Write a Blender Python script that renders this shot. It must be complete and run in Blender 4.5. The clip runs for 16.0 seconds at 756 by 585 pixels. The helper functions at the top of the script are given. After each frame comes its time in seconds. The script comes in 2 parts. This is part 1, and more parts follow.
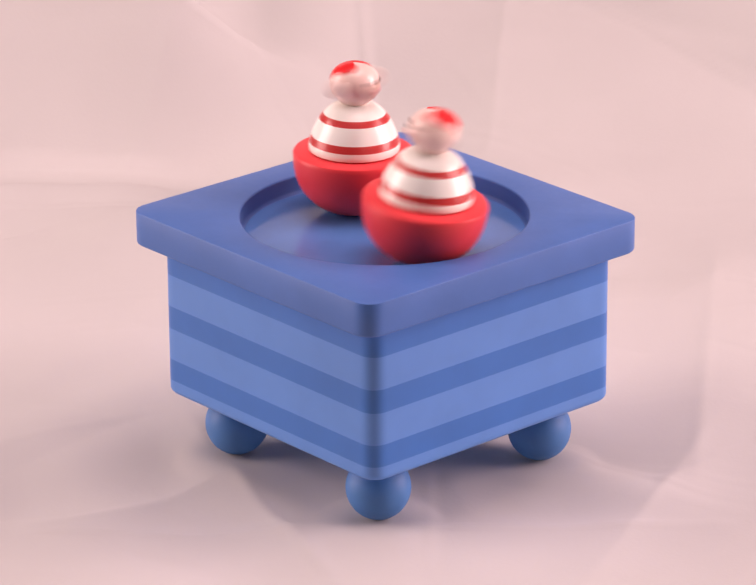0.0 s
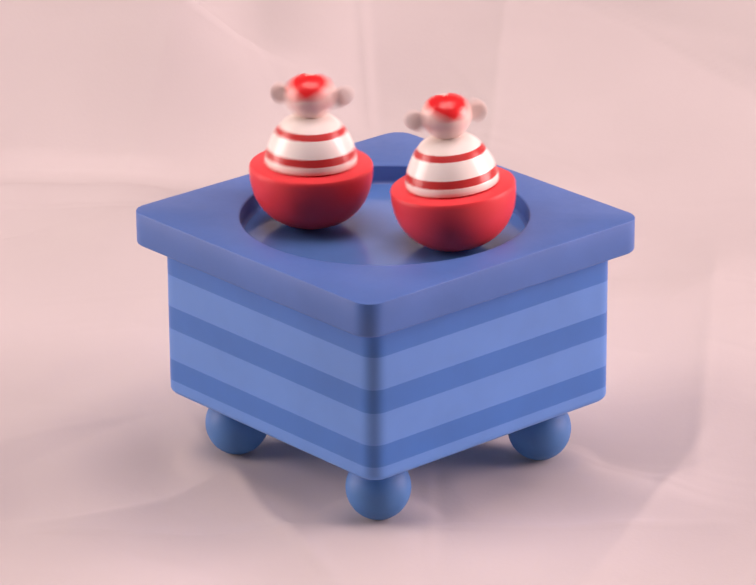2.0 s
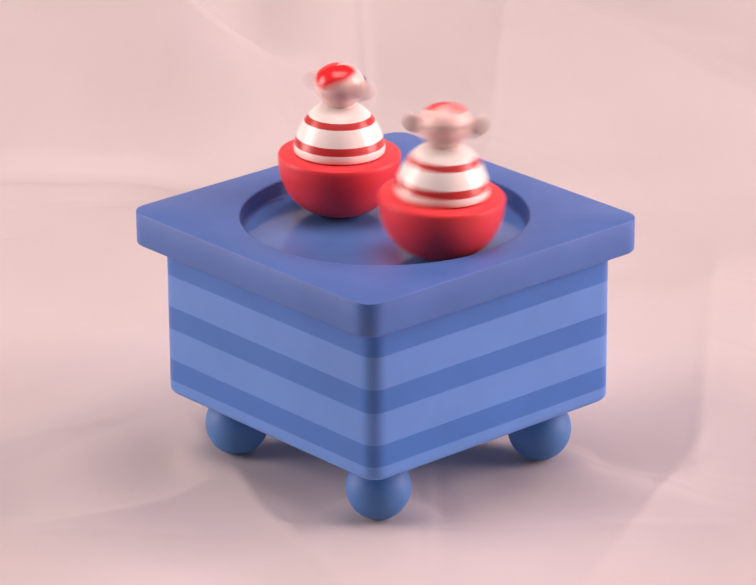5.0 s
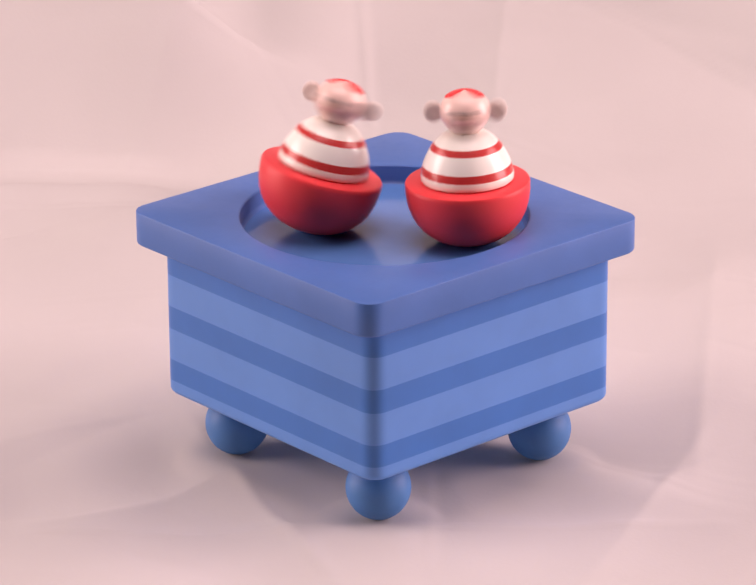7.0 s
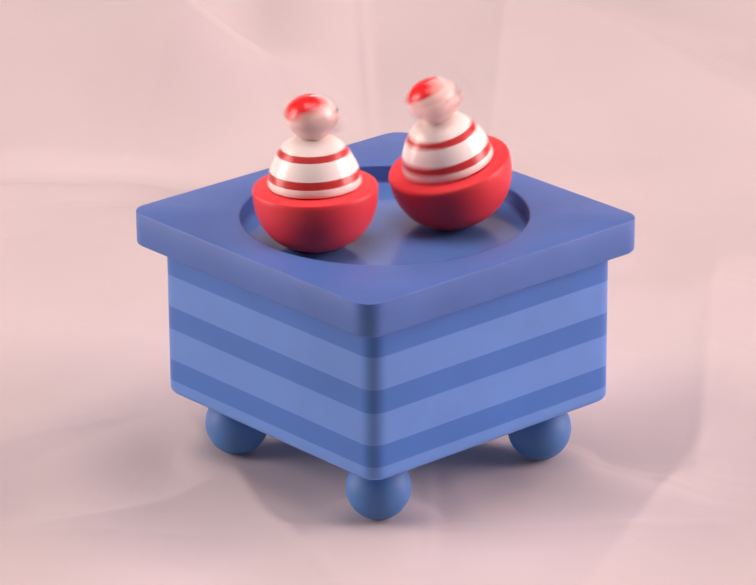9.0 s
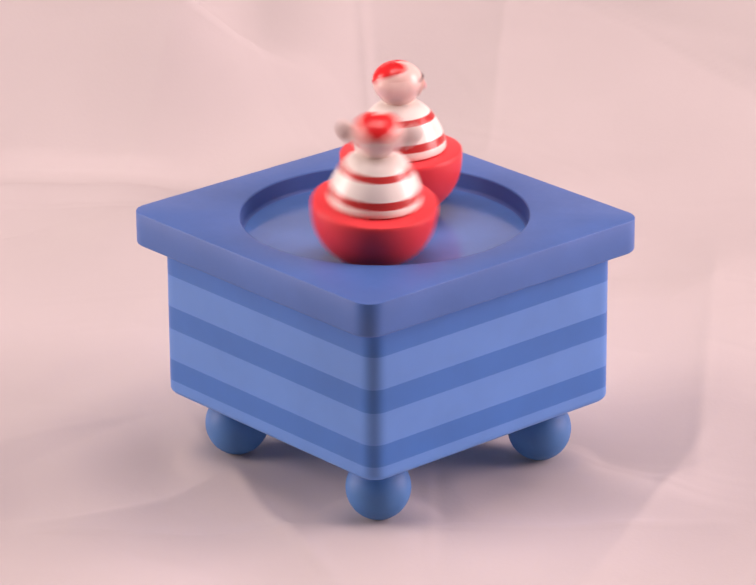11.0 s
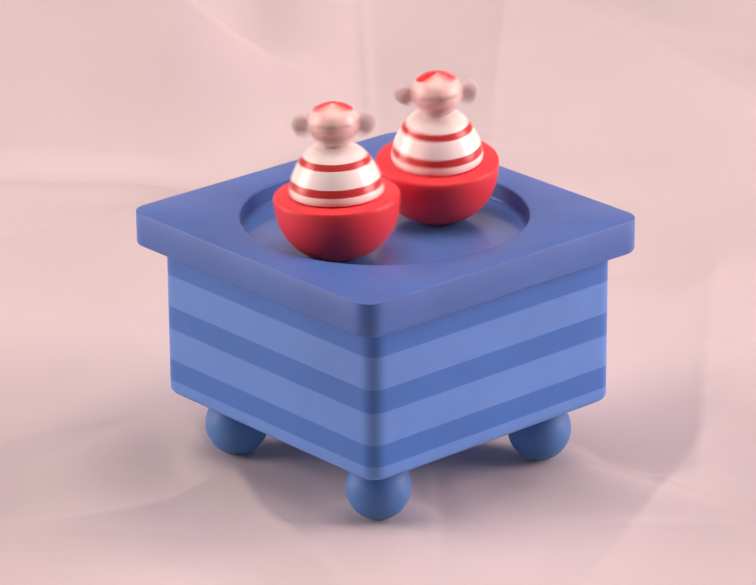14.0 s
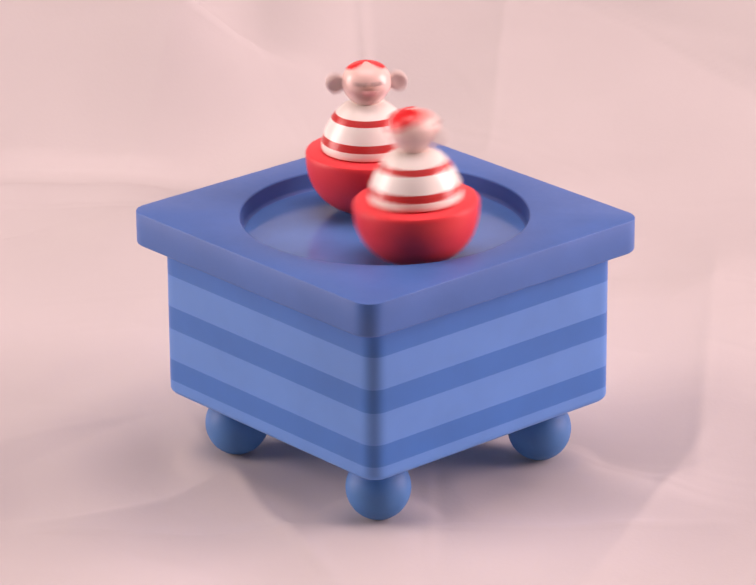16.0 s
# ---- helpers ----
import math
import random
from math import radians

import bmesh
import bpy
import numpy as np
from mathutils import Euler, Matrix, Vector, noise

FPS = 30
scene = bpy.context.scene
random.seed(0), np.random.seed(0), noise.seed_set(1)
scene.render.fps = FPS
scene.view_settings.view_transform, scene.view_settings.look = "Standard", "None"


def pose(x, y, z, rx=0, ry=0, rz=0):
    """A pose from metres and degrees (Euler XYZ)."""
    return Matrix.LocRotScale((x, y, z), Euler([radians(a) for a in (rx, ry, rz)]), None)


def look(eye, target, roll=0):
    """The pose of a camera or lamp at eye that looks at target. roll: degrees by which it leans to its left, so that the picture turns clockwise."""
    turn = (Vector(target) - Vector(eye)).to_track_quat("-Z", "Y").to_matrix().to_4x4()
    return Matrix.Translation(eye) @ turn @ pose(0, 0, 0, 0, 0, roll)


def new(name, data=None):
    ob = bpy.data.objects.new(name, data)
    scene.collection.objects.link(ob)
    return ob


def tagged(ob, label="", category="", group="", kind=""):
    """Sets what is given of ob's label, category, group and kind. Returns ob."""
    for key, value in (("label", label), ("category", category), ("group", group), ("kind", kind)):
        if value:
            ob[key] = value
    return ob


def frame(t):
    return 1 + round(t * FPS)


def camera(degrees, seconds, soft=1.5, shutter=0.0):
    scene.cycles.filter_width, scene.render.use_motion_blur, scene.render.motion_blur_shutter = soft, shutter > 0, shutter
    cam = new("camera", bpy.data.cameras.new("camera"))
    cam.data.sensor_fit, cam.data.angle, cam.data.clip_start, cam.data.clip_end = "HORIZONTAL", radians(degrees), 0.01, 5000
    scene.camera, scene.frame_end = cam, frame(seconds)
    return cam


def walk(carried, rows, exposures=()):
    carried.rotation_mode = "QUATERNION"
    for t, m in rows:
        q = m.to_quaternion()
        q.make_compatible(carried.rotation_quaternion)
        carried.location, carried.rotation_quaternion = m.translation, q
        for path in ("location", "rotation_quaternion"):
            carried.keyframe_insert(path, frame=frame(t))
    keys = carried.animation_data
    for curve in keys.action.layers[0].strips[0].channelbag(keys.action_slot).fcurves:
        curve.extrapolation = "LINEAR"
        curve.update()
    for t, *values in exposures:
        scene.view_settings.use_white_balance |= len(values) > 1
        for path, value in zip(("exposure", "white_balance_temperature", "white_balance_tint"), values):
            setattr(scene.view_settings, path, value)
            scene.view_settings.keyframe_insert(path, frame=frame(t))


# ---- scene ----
from mathutils.bvhtree import BVHTree

# A painted wooden music box on a crumpled white sheet; two wobbling toys circle in its dish.

# ---------------------------------------------------------------- camera
cam = camera(10.57, 16.0, soft=1.5, shutter=1.05)
EYE, TARGET, ROLL = (0.07355, -1.15387, 0.50247), (-0.00578, 0.05537, 0.03189), -0.4025
walk(cam, [(0.0, look(EYE, TARGET, ROLL)), (16.0, look(EYE, TARGET, ROLL))], exposures=[(0.0, 0.0), (16.0, 0.0)])

# ---------------------------------------------------------------- light
world = bpy.data.worlds.new("studio")
scene.world = world
world.use_nodes = True
world.node_tree.nodes["Background"].inputs["Color"].default_value = (0.9, 0.8, 0.8, 1)
world.node_tree.nodes["Background"].inputs["Strength"].default_value = 0.05


def softbox_or_fill(eye, target, width, height, power, colour):
    lamp = bpy.data.lights.new("softbox_or_fill", "AREA")
    lamp.shape, lamp.size, lamp.size_y, lamp.energy, lamp.color = "RECTANGLE", width, height, power, colour
    ob = new("softbox_or_fill", lamp)
    ob.matrix_world = look(eye, target)
    return ob


softbox_or_fill((-0.90, 0.02, 0.31), (0, 0.0, 0.05), 0.48, 0.70, 9.0, (1.0, 0.735, 0.70))
softbox_or_fill((0.90, 0.08, 0.36), (0, 0.02, 0.05), 0.48, 0.70, 12.1, (1.0, 0.70, 0.70))
# overhead: an added fill that brightens sheet and lid, beside the two side lamps
softbox_or_fill((0.0, -0.08, 1.68), (0, 0.0, 0.0), 1.30, 1.10, 24.6, (1.0, 0.715, 0.71))


# ---------------------------------------------------------------- materials
def material(name, colour, rough=0.5, spots=0.06, scale=60.0, bump=0.05, fine=900.0, coat=0.0, coat_rough=0.1, dark=0.85, gloss=0.5):
    """Painted or woven surface: broad mottling, fine grain in colour, roughness and relief."""
    mat = bpy.data.materials.new(name)
    mat.use_nodes = True
    nodes, links = mat.node_tree.nodes, mat.node_tree.links
    bsdf = nodes["Principled BSDF"]
    coords = nodes.new("ShaderNodeTexCoord")
    broad, grain = nodes.new("ShaderNodeTexNoise"), nodes.new("ShaderNodeTexNoise")
    broad.inputs["Scale"].default_value, broad.inputs["Detail"].default_value = scale, 4
    grain.inputs["Scale"].default_value, grain.inputs["Detail"].default_value = fine, 3
    for tex in (broad, grain):
        links.new(coords.outputs["Object"], tex.inputs["Vector"])
    mix = nodes.new("ShaderNodeMix")
    mix.data_type = "RGBA"
    mix.inputs["A"].default_value = (*[c * dark for c in colour], 1)
    mix.inputs["B"].default_value = (*colour, 1)
    span = nodes.new("ShaderNodeMapRange")
    span.inputs["From Min"].default_value, span.inputs["From Max"].default_value = 0.3, 0.62
    links.new(broad.outputs["Fac"], span.inputs["Value"])
    links.new(span.outputs["Result"], mix.inputs["Factor"])
    links.new(mix.outputs["Result"], bsdf.inputs["Base Color"])
    rough_span = nodes.new("ShaderNodeMapRange")
    rough_span.inputs["To Min"].default_value, rough_span.inputs["To Max"].default_value = rough - spots, rough + spots
    links.new(grain.outputs["Fac"], rough_span.inputs["Value"])
    links.new(rough_span.outputs["Result"], bsdf.inputs["Roughness"])
    relief = nodes.new("ShaderNodeBump")
    relief.inputs["Strength"].default_value, relief.inputs["Distance"].default_value = bump, 0.0004
    links.new(grain.outputs["Fac"], relief.inputs["Height"])
    links.new(relief.outputs["Normal"], bsdf.inputs["Normal"])
    bsdf.inputs["Coat Weight"].default_value, bsdf.inputs["Coat Roughness"].default_value = coat, coat_rough
    bsdf.inputs["Specular IOR Level"].default_value = gloss
    return mat


SHEET = material("white_cloth", (0.562, 0.554, 0.549), 0.85, 0.05, 9.0, 0.10, 700.0, dark=0.94)
DARK_BLUE = material("dark_blue_paint", (0.042, 0.178, 0.57), 0.38, 0.05, 45.0, 0.03, 500.0, dark=0.9)
LIGHT_BLUE = material("light_blue_paint", (0.110, 0.282, 0.715), 0.40, 0.05, 45.0, 0.03, 500.0, dark=0.92)
LID_BLUE = material("lid_blue_paint", (0.072, 0.178, 0.51), 0.42, 0.05, 45.0, 0.03, 500.0, dark=0.88, gloss=0.42)
FLOOR_BLUE = material("glossy_blue_paint", (0.090, 0.220, 0.56), 0.15, 0.03, 70.0, 0.02, 400.0, dark=0.9, gloss=0.33)
FOOT_BLUE = material("foot_blue_paint", (0.068, 0.215, 0.53), 0.55, 0.05, 80.0, 0.03, 500.0, dark=0.88)
RED = material("red_paint", (0.82, 0.058, 0.070), 0.42, 0.05, 120.0, 0.03, 900.0, dark=0.9, gloss=0.28)
STRIPE_AND_SHADE_RED = material("stripe_and_shade_red_paint", (0.58, 0.05, 0.05), 0.28, 0.04, 200.0, 0.03, 900.0, dark=0.85)
WHITE = material("white_paint", (0.94, 0.95, 0.89), 0.20, 0.04, 120.0, 0.02, 900.0, dark=0.94)
SKIN = material("pale_pink_paint", (0.90, 0.68, 0.62), 0.24, 0.04, 150.0, 0.02, 900.0, dark=0.9)
FACE_TAN = material("tan_face_tone", (0.62, 0.40, 0.33), 0.30, 0.04, 150.0, 0.02, 900.0, dark=0.9)
EAR = material("bare_wood", (0.76, 0.64, 0.59), 0.45, 0.05, 200.0, 0.05, 900.0, dark=0.85)
HAIR = material("glossy_red_paint", (0.80, 0.03, 0.035), 0.22, 0.03, 150.0, 0.02, 900.0, dark=0.9)
BLACK = material("black_paint", (0.09, 0.07, 0.07), 0.30, 0.04, 300.0, 0.02, 900.0)
PINK = material("pink_paint", (0.76, 0.38, 0.38), 0.30, 0.04, 300.0, 0.02, 900.0)
ROOM = material("dim_room_paint", (0.17, 0.16, 0.16), 0.8, 0.05, 3.0, 0.05, 80.0)
TABLE = material("table_wood", (0.22, 0.13, 0.08), 0.5, 0.08, 6.0, 0.08, 60.0, dark=0.6)


# ---------------------------------------------------------------- mesh helpers
def part(name, bm, mats, parent=None, label="", sharp=40):
    """Links a bmesh as one smooth mesh object, under a thing or a part where one is given."""
    mesh = bpy.data.meshes.new(name)
    bmesh.ops.recalc_face_normals(bm, faces=bm.faces)
    bm.to_mesh(mesh)
    bm.free()
    for mat in (mats if isinstance(mats, (list, tuple)) else [mats]):
        mesh.materials.append(mat)
    mesh.shade_smooth()
    mesh.set_sharp_from_angle(angle=radians(sharp))
    ob = new(name, mesh)
    ob.parent = parent
    return tagged(ob, label)


def rings(loops, tones=None, closed_ends=True):
    """Skin over a list of loops with the same count of points; tones: the material of each band."""
    bm = bmesh.new()
    made = [[bm.verts.new(p) for p in loop] for loop in loops]
    n = len(made[0])
    for k in range(len(made) - 1):
        for i in range(n):
            face = bm.faces.new((made[k][i], made[k][(i + 1) % n], made[k + 1][(i + 1) % n], made[k + 1][i]))
            face.material_index = tones[k] if tones else 0
    if closed_ends:
        for loop, tone in ((made[0], 0), (made[-1], -1)):
            mid = bm.verts.new(sum((v.co for v in loop), Vector()) / n)
            for i in range(n):
                face = bm.faces.new((loop[i], loop[(i + 1) % n], mid))
                face.material_index = tones[tone] if tones else 0
    return bm


def circle(radius, z, n=72):
    return [(radius * math.cos(2 * math.pi * i / n), radius * math.sin(2 * math.pi * i / n), z) for i in range(n)]


def rounded_square(half, corner, z, n=400, dx=0.0, dy=0.0):
    """Outline of a square that stands on one corner towards -y, with rounded corners, even in angle."""
    loop = []
    for i in range(n):
        a = 2 * math.pi * i / n
        c, s = abs(math.cos(a - math.pi / 4)), abs(math.sin(a - math.pi / 4))
        big, small = max(c, s), min(c, s)
        reach = half / big
        inner = half - corner
        if reach * small > inner:
            b = inner * (c + s)
            reach = b + math.sqrt(max(b * b - 2 * inner * inner + corner * corner, 0.0))
        loop.append((reach * math.cos(a) + dx, reach * math.sin(a) + dy, z))
    return loop


def ball(radius, centre, squash=1.0, n=40, m=24):
    loops = []
    for k in range(1, m):
        a = math.pi * k / m
        loops.append([(x + centre[0], y + centre[1], z) for x, y, z in circle(radius * math.sin(a), centre[2] - radius * squash * math.cos(a), n)])
    return rings(loops)


# ---------------------------------------------------------------- setting
SWEEP, BEND = 0.17, 0.60


def on_sheet(x, s, lift):
    """A place on the sheet: flat on the table, then swept up behind; s runs along it."""
    if s < SWEEP:
        return (x, s, lift)
    a = min((s - SWEEP) / BEND, math.pi / 2)
    up = max(s - SWEEP - BEND * math.pi / 2, 0.0)
    y, z = SWEEP + BEND * math.sin(a), BEND * (1 - math.cos(a)) + up
    return (x, y - lift * math.sin(a), z + lift * math.cos(a))


# folds of the cloth: two ends (x, s), slope, reach
TABLE_FOLDS = [
    ((-0.137, 0.117), (-0.084, 0.119), 0.12, 0.04),
    ((-0.115, 0.038), (-0.09, 0.063), 0.12, 0.03),
    ((0.103, 0.16), (0.096, 0.013), -0.15, 0.035),
    ((0.063, 0.163), (0.103, 0.155), 0.1, 0.04),
    ((-0.053, 0.002), (-0.017, -0.074), -0.28, 0.03),
    ((0.013, -0.002), (0.017, -0.066), 0.22, 0.02),
    ((0.066, -0.083), (0.086, -0.017), -0.11, 0.03),
    ((0.086, -0.017), (0.098, 0.021), -0.08, 0.03),
    ((-0.056, -0.02), (-0.09, -0.044), -0.17, 0.028),
    ((0.057, 0.007), (0.089, -0.017), 0.25, 0.02),
    ((0.089, -0.006), (0.113, -0.016), 0.12, 0.03),
    ((-0.095, 0.019), (-0.074, 0.032), 0.14, 0.04),
    ((0.07, -0.051), (-0.085, -0.059), -0.27, 0.03),
]
RISING_FOLDS = [
    ((-0.112, 0.381), (-0.048, 0.298), 0.46, 0.045),
    ((-0.103, 0.244), (-0.159, 0.238), -0.08, 0.058),
    ((-0.09, 0.343), (-0.11, 0.291), 0.11, 0.13),
    ((-0.11, 0.291), (-0.09, 0.343), -0.27, 0.13),
    ((-0.086, 0.328), (-0.179, 0.327), -0.7, 0.085),
    ((-0.179, 0.327), (-0.086, 0.328), -0.58, 0.085),
    ((0.124, 0.308), (0.06, 0.373), 0.6, 0.087),
    ((0.024, 0.38), (0.021, 0.301), -0.2, 0.075),
    ((0.018, 0.301), (0.058, 0.266), 0.34, 0.13),
    ((-0.033, 0.382), (-0.027, 0.331), 0.6, 0.057),
    ((-0.027, 0.331), (-0.033, 0.382), -0.15, 0.064),
    ((-0.1, 0.222), (-0.15, 0.22), 0.3, 0.03),
    ((-0.173, 0.282), (-0.114, 0.28), 0.3, 0.07),
    ((-0.114, 0.28), (-0.173, 0.282), 0.5, 0.13),
    ((0.127, 0.351), (0.071, 0.391), -0.24, 0.13),
]


def facets(step, height, seed):
    """Uneven net of flat triangles over the sheet, each corner lifted by chance."""
    rng = random.Random(seed)
    nx, ns = int(1.1 / step), int(1.8 / step)
    points = [((i + rng.uniform(-0.42, 0.42)) * step - 0.55, (j + rng.uniform(-0.42, 0.42)) * step - 0.55, rng.uniform(-height, height))
              for j in range(ns + 1) for i in range(nx + 1)]
    tris = []
    for j in range(ns):
        for i in range(nx):
            a, b = j * (nx + 1) + i, (j + 1) * (nx + 1) + i
            tris += [(a, a + 1, b + 1), (a, b + 1, b)] if rng.random() < 0.5 else [(a, a + 1, b), (a + 1, b + 1, b)]
    return BVHTree.FromPolygons(points, tris)


FACETS = [facets(0.062, 0.0022, 4), facets(0.027, 0.0008, 9)]


def lift(x, s):
    h = 0.0
    for (x0, s0), (x1, s1), slope, reach in TABLE_FOLDS + RISING_FOLDS:
        dx, ds = x1 - x0, s1 - s0
        long = math.hypot(dx, ds)
        along = ((x - x0) * dx + (s - s0) * ds) / long
        d = ((x - x0) * ds - (s - s0) * dx) / long
        past = max(-along, along - long, 0.0)
        h += slope * 0.5 * (d + math.sqrt(d * d + 2e-6)) * math.exp(-(d / reach) ** 2 - (past / 0.03) ** 2)
        h += 0.0016 * abs(slope) * math.exp(-(d / 0.0022) ** 2 - (past / 0.02) ** 2)
    h += 0.003 * noise.noise((x * 7.0, s * 7.0, 1.3))
    # crumpling: flat facets that meet in straight folds
    u = min(max((s - 0.03) / 0.2, 0.0), 1.0)
    calm = 0.75 + 0.25 * u * u * (3 - 2 * u)
    for size in FACETS:
        for dx, ds in ((0.0009, 0.0003), (-0.0003, 0.0009), (-0.0009, -0.0003), (0.0003, -0.0009)):
            place = size.ray_cast((x + dx, s + ds, 1.0), (0, 0, -1))[0]
            h += 0.25 * calm * place.z if place else 0.0
    # it lies flat where the four feet press on it
    for fx, fs in ((0.0471, 0.0), (-0.0459, 0.0), (0.0006, -0.0465), (0.0006, 0.0465)):
        h *= min(max((math.hypot(x - fx, s - fs) - 0.006) / 0.014, 0.0), 1.0)
    return h


def build_sheet():
    bm = bmesh.new()
    nx, ns = 420, 520
    xs = [0.42 * (0.45 * u + 0.55 * u ** 3) for u in (2 * i / nx - 1 for i in range(nx + 1))]
    ss = [0.13 + 0.50 * (0.5 * u + 0.5 * u ** 3) + (0.40 * u ** 3 if u > 0 else 0.0) for u in (2 * j / ns - 1 for j in range(ns + 1))]
    grid = [[bm.verts.new(on_sheet(x, s, lift(x, s))) for x in xs] for s in ss]
    for j in range(ns):
        for i in range(nx):
            bm.faces.new((grid[j][i], grid[j][i + 1], grid[j + 1][i + 1], grid[j + 1][i]))
    ob = part("backdrop", bm, SHEET, sharp=180)
    return tagged(ob, "crumpled off-white cloth sheet swept up behind the music box", "backdrop", kind="structure")


def slab(name, lo, hi, mat, label, category):
    bm = bmesh.new()
    bmesh.ops.create_cube(bm, size=1.0)
    for v in bm.verts:
        v.co = [lo[i] + (v.co[i] + 0.5) * (hi[i] - lo[i]) for i in range(3)]
    return tagged(part(name, bm, mat), label, category, kind="structure")


build_sheet()
slab("support", (-1.1, -0.7, -0.76), (1.1, 0.75, -0.016), TABLE, "solid brown wooden table under the sheet", "table")
slab("floor", (-2.2, -2.6, -0.80), (2.2, 1.6, -0.76), ROOM, "plain dark floor of a dim room", "floor")
slab("ceiling", (-2.2, -2.6, 1.80), (2.2, 1.6, 1.84), ROOM, "plain dark ceiling of a dim room", "ceiling")
slab("wall_north", (-2.2, 1.6, -0.80), (2.2, 1.7, 1.84), ROOM, "plain dark wall of a dim room", "wall")
slab("wall_south", (-2.2, -2.7, -0.80), (2.2, -2.6, 1.84), ROOM, "plain dark wall of a dim room", "wall")
slab("wall_west", (-2.3, -2.7, -0.80), (-2.2, 1.7, 1.84), ROOM, "plain dark wall of a dim room", "wall")
slab("wall_east", (2.2, -2.7, -0.80), (2.3, 1.7, 1.84), ROOM, "plain dark wall of a dim room", "wall")


# ---------------------------------------------------------------- the music box
TOP, THICK, HALF, BODY_HALF, BODY_BASE = 0.0791, 0.0105, 0.0550, 0.0487, 0.0198
DISH, DEPTH, LIP = 0.0442, 0.0059, 0.0006
SHIFT = 0.0006


def arc(u0, z0, u1, z1, bulge_first, n=5):
    """Quarter turn from (u0, z0) to (u1, z1); bulge_first: it leaves along u."""
    out = []
    for k in range(n + 1):
        a = math.pi / 2 * k / n
        fu, fz = (math.sin(a), 1 - math.cos(a)) if bulge_first else (1 - math.cos(a), math.sin(a))
        out.append((u0 + (u1 - u0) * fu, z0 + (z1 - z0) * fz))
    return out


def build_box():
    box = tagged(new("music_box"), "blue striped wooden music box with dished lid on ball feet", "music box")
    # body: bands of dark and light blue, rounded lower edge
    tones, loops = [], []
    fillet = 0.0022
    for u, z in arc(BODY_HALF - fillet, BODY_BASE, BODY_HALF, BODY_BASE + fillet, True, 6):
        loops.append(rounded_square(u, 0.0050, z, dx=SHIFT))
    for z in (0.0247, 0.0316, 0.0417, 0.0490, 0.0592, TOP - THICK + 0.0005):
        loops.append(rounded_square(BODY_HALF, 0.0050, z, dx=SHIFT))
    tones = [1] * 7 + [0, 1, 0, 1, 0]
    part("body", rings(loops, tones), [DARK_BLUE, LIGHT_BLUE], box, "body painted in light and dark blue bands")
    # lid with rounded edges and a round dish sunk into it
    loops = [rounded_square(0.040, 0.004, TOP - THICK + 0.0006)]
    for u, z in arc(HALF - 0.0008, TOP - THICK, HALF, TOP - THICK + 0.0008, True, 3):
        loops.append(rounded_square(u, 0.0060, z))
    for u, z in arc(HALF, TOP - 0.0002, HALF - 0.0002, TOP, False, 3):
        loops.append(rounded_square(u, 0.0060, z))
    # the lip is rounded, then drops as a wall
    loops += [circle(DISH + 0.0003, TOP, 400)]
    for u, z in arc(DISH, TOP - 0.00004, DISH - LIP, TOP - 0.0006, True, 4):
        loops.append(circle(u, z, 400))
    for u, z in arc(DISH - LIP, TOP - DEPTH + 0.0012, DISH - LIP - 0.0012, TOP - DEPTH - 0.0002, False, 4):
        loops.append(circle(u, z, 400))
    part("lid", rings(loops, closed_ends=False), LID_BLUE, box, "darker blue square lid with rounded corners", 50)
    part("dish_floor", rings([circle(DISH - LIP - 0.0004, TOP - DEPTH - 0.0008, 160), circle(DISH - LIP - 0.0010, TOP - DEPTH, 160)]),
         FLOOR_BLUE, box, "glossy blue floor of the dish")
    for x, y in ((0, -1), (-1, 0), (1, 0), (0, 1)):
        reach = 0.0329 * math.sqrt(2)
        part("foot", ball(0.0098, (x * reach + SHIFT, y * reach, 0.0098), 1.02), FOOT_BLUE, box, "blue wooden ball foot")
    return box


build_box()


# ---------------------------------------------------------------- the toys
BOWL = 0.0187


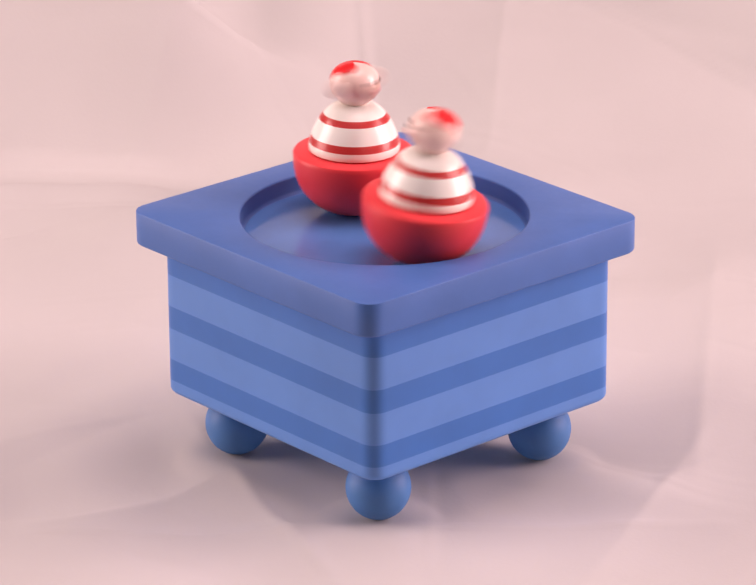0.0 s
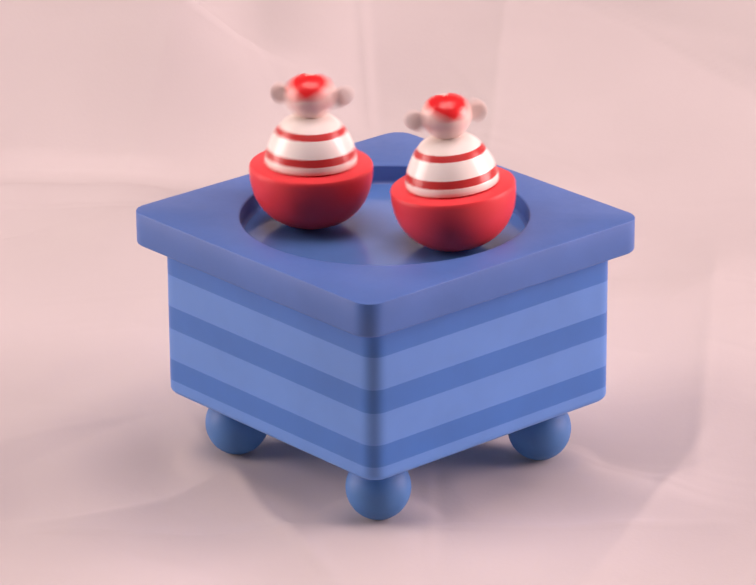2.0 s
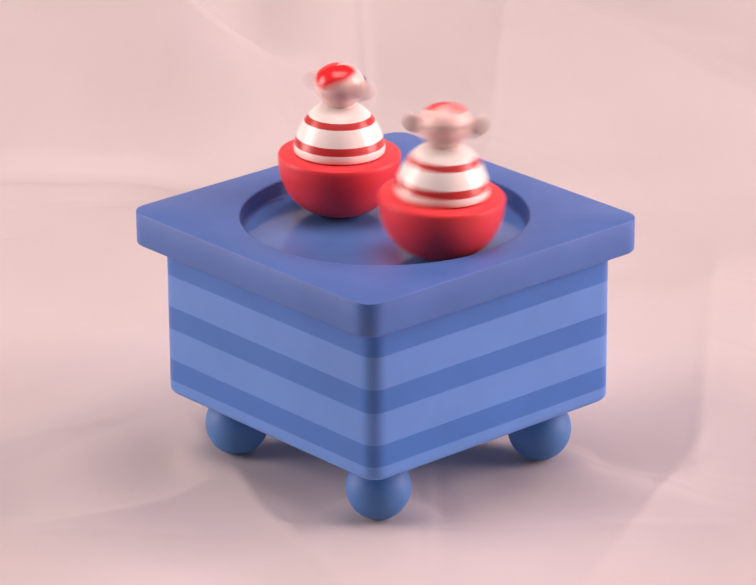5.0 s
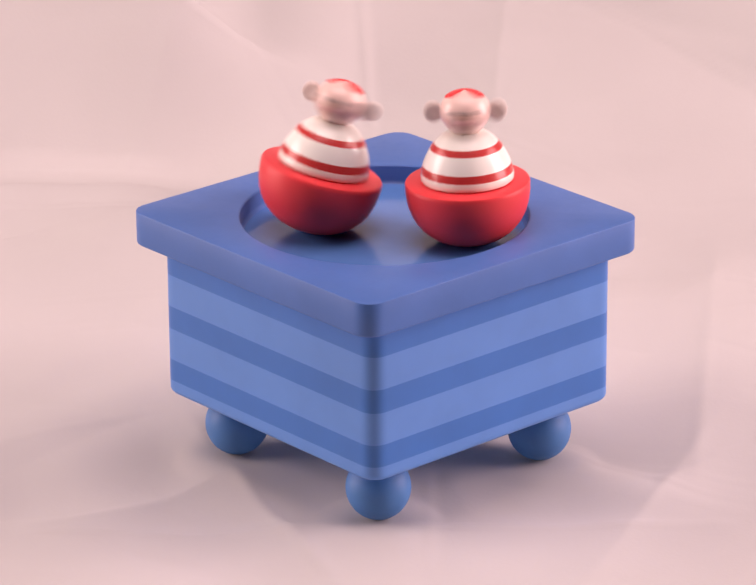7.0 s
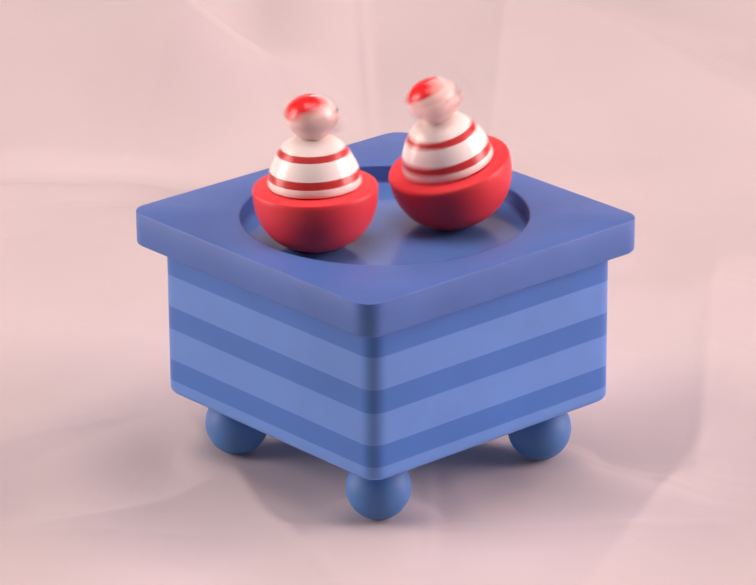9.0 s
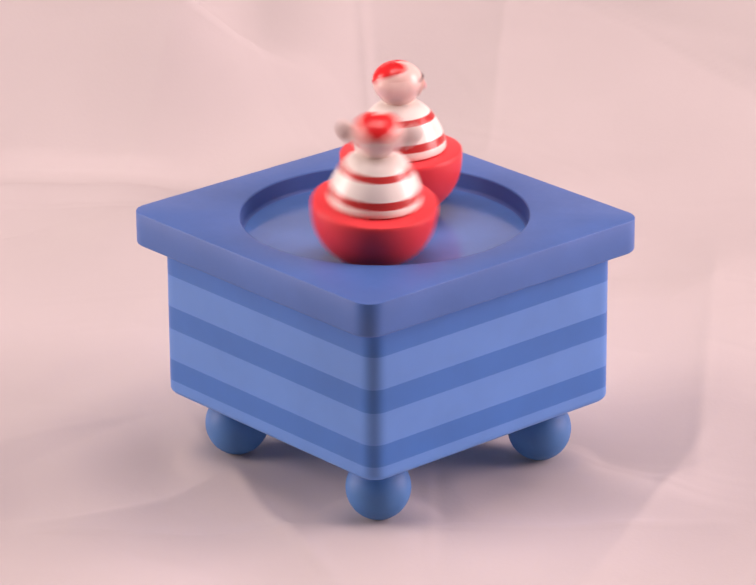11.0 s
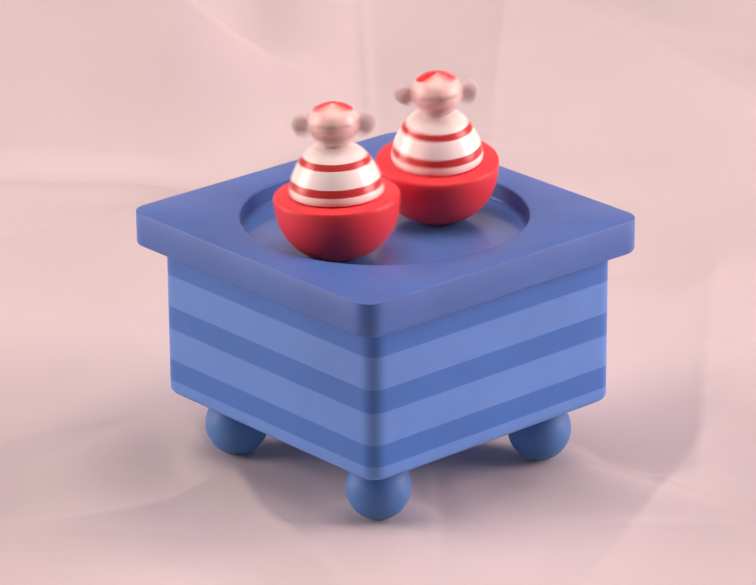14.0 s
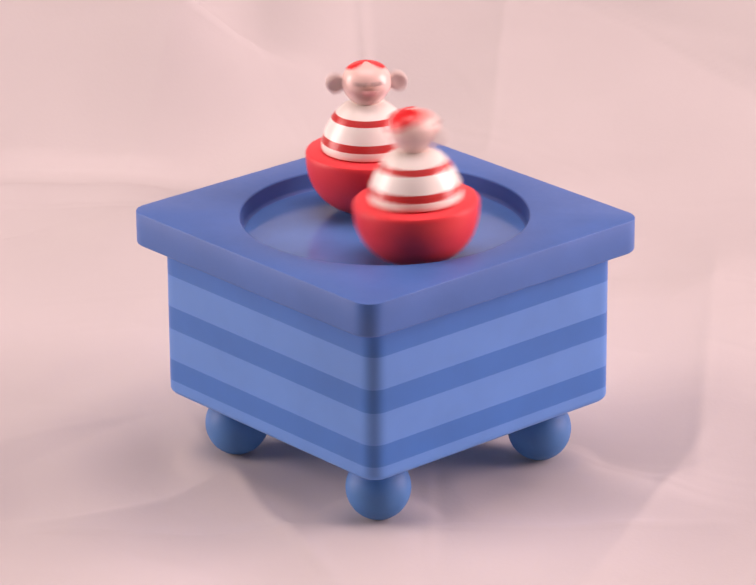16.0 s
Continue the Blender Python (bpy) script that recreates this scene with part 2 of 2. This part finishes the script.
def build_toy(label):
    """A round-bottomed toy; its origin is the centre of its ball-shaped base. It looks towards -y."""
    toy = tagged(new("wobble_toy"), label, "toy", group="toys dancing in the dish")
    rim = 0.0010
    # base: half a ball with a worn edge
    loops = []
    for k in range(1, 22):
        a = math.pi / 2 * k / 21 * 0.985
        loops.append(circle(BOWL * math.sin(a) ** 0.87, -BOWL * math.cos(a) ** 0.87))
    loops += [circle(BOWL, rim - 0.0007), circle(BOWL - 0.00025, rim - 0.0002), circle(BOWL - 0.0008, rim), circle(0.012, rim + 0.0003)]
    part("base", rings(loops), RED, toy, "glossy red half-ball base")
    # torso: bell with two red bands; the shadow gap at its foot painted red
    marks = [(0.0118, 0.0002), (0.0124, 0.0004), (0.0134, 0.0011), (0.0139, 0.0017), (0.0140, 0.0028), (0.0138, 0.0041), (0.0132, 0.0064),
             (0.0126, 0.0079), (0.0116, 0.0099), (0.0108, 0.0114), (0.0102, 0.0122), (0.0095, 0.0131), (0.0085, 0.0142), (0.0072, 0.0152),
             (0.0058, 0.0160), (0.0042, 0.0164)]
    # the first three rings are no stripe: their red imitates shade above the base
    bands = [1, 1, 1, 0, 0, 1, 0, 0, 0, 1, 1, 0, 0, 0, 0]
    part("torso", rings([circle(r, z) for r, z in marks], bands), [WHITE, STRIPE_AND_SHADE_RED], toy, "white bell-shaped torso with two red bands, shadow gap at its foot painted red", 60)
    # head: broad and flattened on top, narrow at the neck
    head_z, head_r = 0.0221, 0.0076

    def skull(p, over=0.0):
        """The place on the head in the direction p from its middle."""
        p = p.normalized()
        wide = head_r * (1.0 - 0.24 * max(-p.z, 0.0) ** 1.4 + 0.05 * max(p.z, 0.0) * (1 - p.z)) + over
        tall = head_r * (0.98 if p.z < 0 else 0.98 - 0.10 * p.z ** 2) + over
        return Vector((p.x * wide, p.y * wide, head_z + p.z * tall))

    loops = [[skull(Vector((x, y, z))) for x, y, z in circle(math.sin(math.pi * k / 28), -math.cos(math.pi * k / 28), 44)] for k in range(1, 28)]
    part("head", rings(loops), SKIN, toy, "pale pink head, flat on top and narrow at the neck", 70)
    # hair: glossy heart-shaped cap, two lobes at the brow and a point down the back of the head
    bm = bmesh.new()
    tilt = Matrix.Rotation(radians(-28), 3, "X")
    n, m = 72, 12

    def span(a):
        """How far the hair reaches from its middle: a = 90 degrees lies at the back, 270 at the brow."""
        brow = math.exp(-((((a - 1.5 * math.pi + math.pi) % (2 * math.pi)) - math.pi) / 0.36) ** 2)
        back = max(math.sin(a), 0.0)
        lobes = math.exp(-((abs(((a - 1.5 * math.pi + math.pi) % (2 * math.pi)) - math.pi) - 0.75) / 0.5) ** 2)
        return radians(51 + 9 * back ** 3 - 5 * math.sin(2 * math.asin(back)) + 9 * lobes - 36 * brow)

    grid = []
    for i in range(n):
        a = 2 * math.pi * i / n
        row = []
        for j in range(1, m + 1):
            b = span(a) * j / m
            p = tilt @ Vector((math.sin(b) * math.cos(a), math.sin(b) * math.sin(a), math.cos(b)))
            row.append(bm.verts.new(skull(p, 0.0003 if j < m else -0.0001)))
        grid.append(row)
    pole = bm.verts.new(skull(tilt @ Vector((0, 0, 1)), 0.0003))
    for i in range(n):
        k = (i + 1) % n
        bm.faces.new((pole, grid[i][0], grid[k][0]))
        for j in range(m - 1):
            bm.faces.new((grid[i][j], grid[i][j + 1], grid[k][j + 1], grid[k][j]))
    part("hair", bm, HAIR, toy, "glossy red heart-shaped painted hair", 70)
    # ears: thick round discs
    for side in (-1, 1):
        loops = []
        for r, y in ((0.0012, -0.0009), (0.0022, -0.0012), (0.0027, -0.0010), (0.0030, -0.0003), (0.0030, 0.0004), (0.0026, 0.0010)):
            loops.append([(side * 0.0096 + x, y, head_z + 0.0004 + q) for x, q, _ in circle(r, 0, 28)])
        part("ear", rings(loops), EAR, toy, "round wooden ear")
    # face: a tan patch across the front, dark eyes, a pink nose
    bm = bmesh.new()
    ahead = Matrix.Rotation(radians(100), 3, "X")
    rim_verts = []
    mid = bm.verts.new(skull(ahead @ Vector((0, 0, 1)), 0.0004))
    for j in range(1, 6):
        rim_verts.append([bm.verts.new(skull(ahead @ Vector((0.62 * j / 5 * math.cos(2 * math.pi * i / 32), 0.44 * j / 5 * math.sin(2 * math.pi * i / 32), 1)),
                                             0.0004 if j < 5 else -0.0001)) for i in range(32)])
    for i in range(32):
        k = (i + 1) % 32
        bm.faces.new((mid, rim_verts[0][i], rim_verts[0][k]))
        for j in range(4):
            bm.faces.new((rim_verts[j][i], rim_verts[j + 1][i], rim_verts[j + 1][k], rim_verts[j][k]))
    part("face_patch", bm, FACE_TAN, toy, "tan patch across the front of the head", 70)
    for side in (-1, 1):
        c = skull(Vector((side * 0.34, -0.93, 0.26)))
        part("eye", ball(0.0008, c, 1.0, 16, 8), BLACK, toy, "small dark painted eye")
    part("nose", ball(0.0013, skull(Vector((0, -0.97, -0.10))), 0.8, 20, 10), PINK, toy, "pink painted nose")
    return toy


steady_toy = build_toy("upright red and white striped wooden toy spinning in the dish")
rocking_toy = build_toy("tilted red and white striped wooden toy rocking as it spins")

# ---------------------------------------------------------------- what moves
# drift off the circle in millimetres; heading and leaning in degrees
TIMES = [0, 0.5, 1, 1.5, 2, 2.5, 3, 3.5, 4, 6.5, 7, 7.5, 8, 8.5, 9, 11.5, 12, 12.5, 13, 13.5, 14, 14.5, 15, 15.5, 16]
STEADY_X = [-1.3, -0.7, -0.0, 0.1, -0.7, -0.1, -0.7, 0.7, 1.8, 0.5, 1.5, 0.2, -1.1, -1.8, -1.3, 1.7, 0.5, 1.1, -0.6, 1.1, -0.6, 2.0, 1.1, 0.5, -1.0]
STEADY_Y = [-4.2, -2.5, -4.2, -3.2, -1.6, 1.1, 0.4, -0.2, 0.4, -5.3, -5.4, -0.9, 1.9, 1.4, 0.9, -6.0, -4.4, -3.1, -0.2, 0.7, -0.5, -4.5, -3.9, -5.6, -4.5]
STEADY_HEADING = [60, -670, -1360, -1980, -2680, -3235, -3970, -4580, -5360, -8720, -9360, -9915, -10605, -11290, -12120, -15300, -15890, -16435, -17060, -17640, -18360, -19080, -19910, -20715, -21230]
STEADY_SIDE = [1, 0, -5, -4, -5, -3, -4.5, 3, 3, -2.5, -2, -2.5, -2, 1, -2, -2, -3, -1, -3, -1, -2, 1, 4.5, 1, 0]
STEADY_FORE = [0] * len(TIMES)
ROCKING_X = [4.8, 4.7, 0.9, -0.9, -0.2, 1.1, 5.8, 4.9, 3.0, 0.1, 5.6, 5.6, 1.6, -1.2, 0.6, 0.8, 2.6, 3.9, 0.7, -1.1, 3.8, 2.0, 2.2, 3.1, 4.0]
ROCKING_Y = [-0.9, -0.9, 0.0, 0.9, -4.6, -8.5, -3.7, -3.5, -0.5, -3.0, -0.6, 0.9, -2.4, -2.8, -8.7, 0.0, 3.4, 2.3, -2.2, -5.1, -10.1, -6.6, -4.6, -0.3, -1.1]
ROCKING_HEADING = [-80, -900, -1440, -2010, -2710, -3370, -4085, -4655, -5200, -8405, -9020, -9610, -10270, -10805, -11430, -14920, -15505, -16140, -16800, -17410, -17990, -18540, -19385, -20220, -20760]
ROCKING_SIDE = [7, 5, 6, -4.5, 0, 2, 5.6, 5, 2, 3, 14.5, 0, -8, -3, -12, 7, 11, -1, -6, -2, 0, 0, 4.5, 4, -2]
ROCKING_FORE = [2, 4, -12, 0, 0, 4, 6, 0, -4, 8, -4, -2, 3, 0, 8, 6, -6, -12, 0, 7, 6, 12, 0, 8, 0]


def between(t, values):
    """The value at t, straight from one stated time to the next."""
    return float(np.interp(t, TIMES, values))


def dance(toy, period, phase, radius, drift_x, drift_y, heading, side, fore, rocking):
    """Circles clockwise in the dish, spins and rocks on the ball of its base."""
    rows = []
    for k in range(16 * FPS + 1):
        t = k / FPS
        a = radians(360 * t / period + phase)
        x = radius * math.cos(a) + between(t, drift_x) * 0.001
        y = -radius * math.sin(a) + between(t, drift_y) * 0.001
        sway, nod = -rocking * math.sin(2 * math.pi * 4 * t), 0.4 * rocking * math.sin(2 * math.pi * 6 * t)
        # the ball rolls on the floor as it rocks
        x, y = x + BOWL * radians(sway), y - BOWL * radians(nod)
        rows.append((t, pose(x, y, TOP - DEPTH + BOWL, between(t, fore) + nod, between(t, side) + sway) @ pose(0, 0, 0, 0, 0, between(t, heading))))
    walk(toy, rows)


def motions():
    dance(steady_toy, 5.29, -112.0, 0.0239, STEADY_X, STEADY_Y, STEADY_HEADING, STEADY_SIDE, STEADY_FORE, 0.8)
    dance(rocking_toy, 5.31, 69.0, 0.0245, ROCKING_X, ROCKING_Y, ROCKING_HEADING, ROCKING_SIDE, ROCKING_FORE, 4.0)


motions()
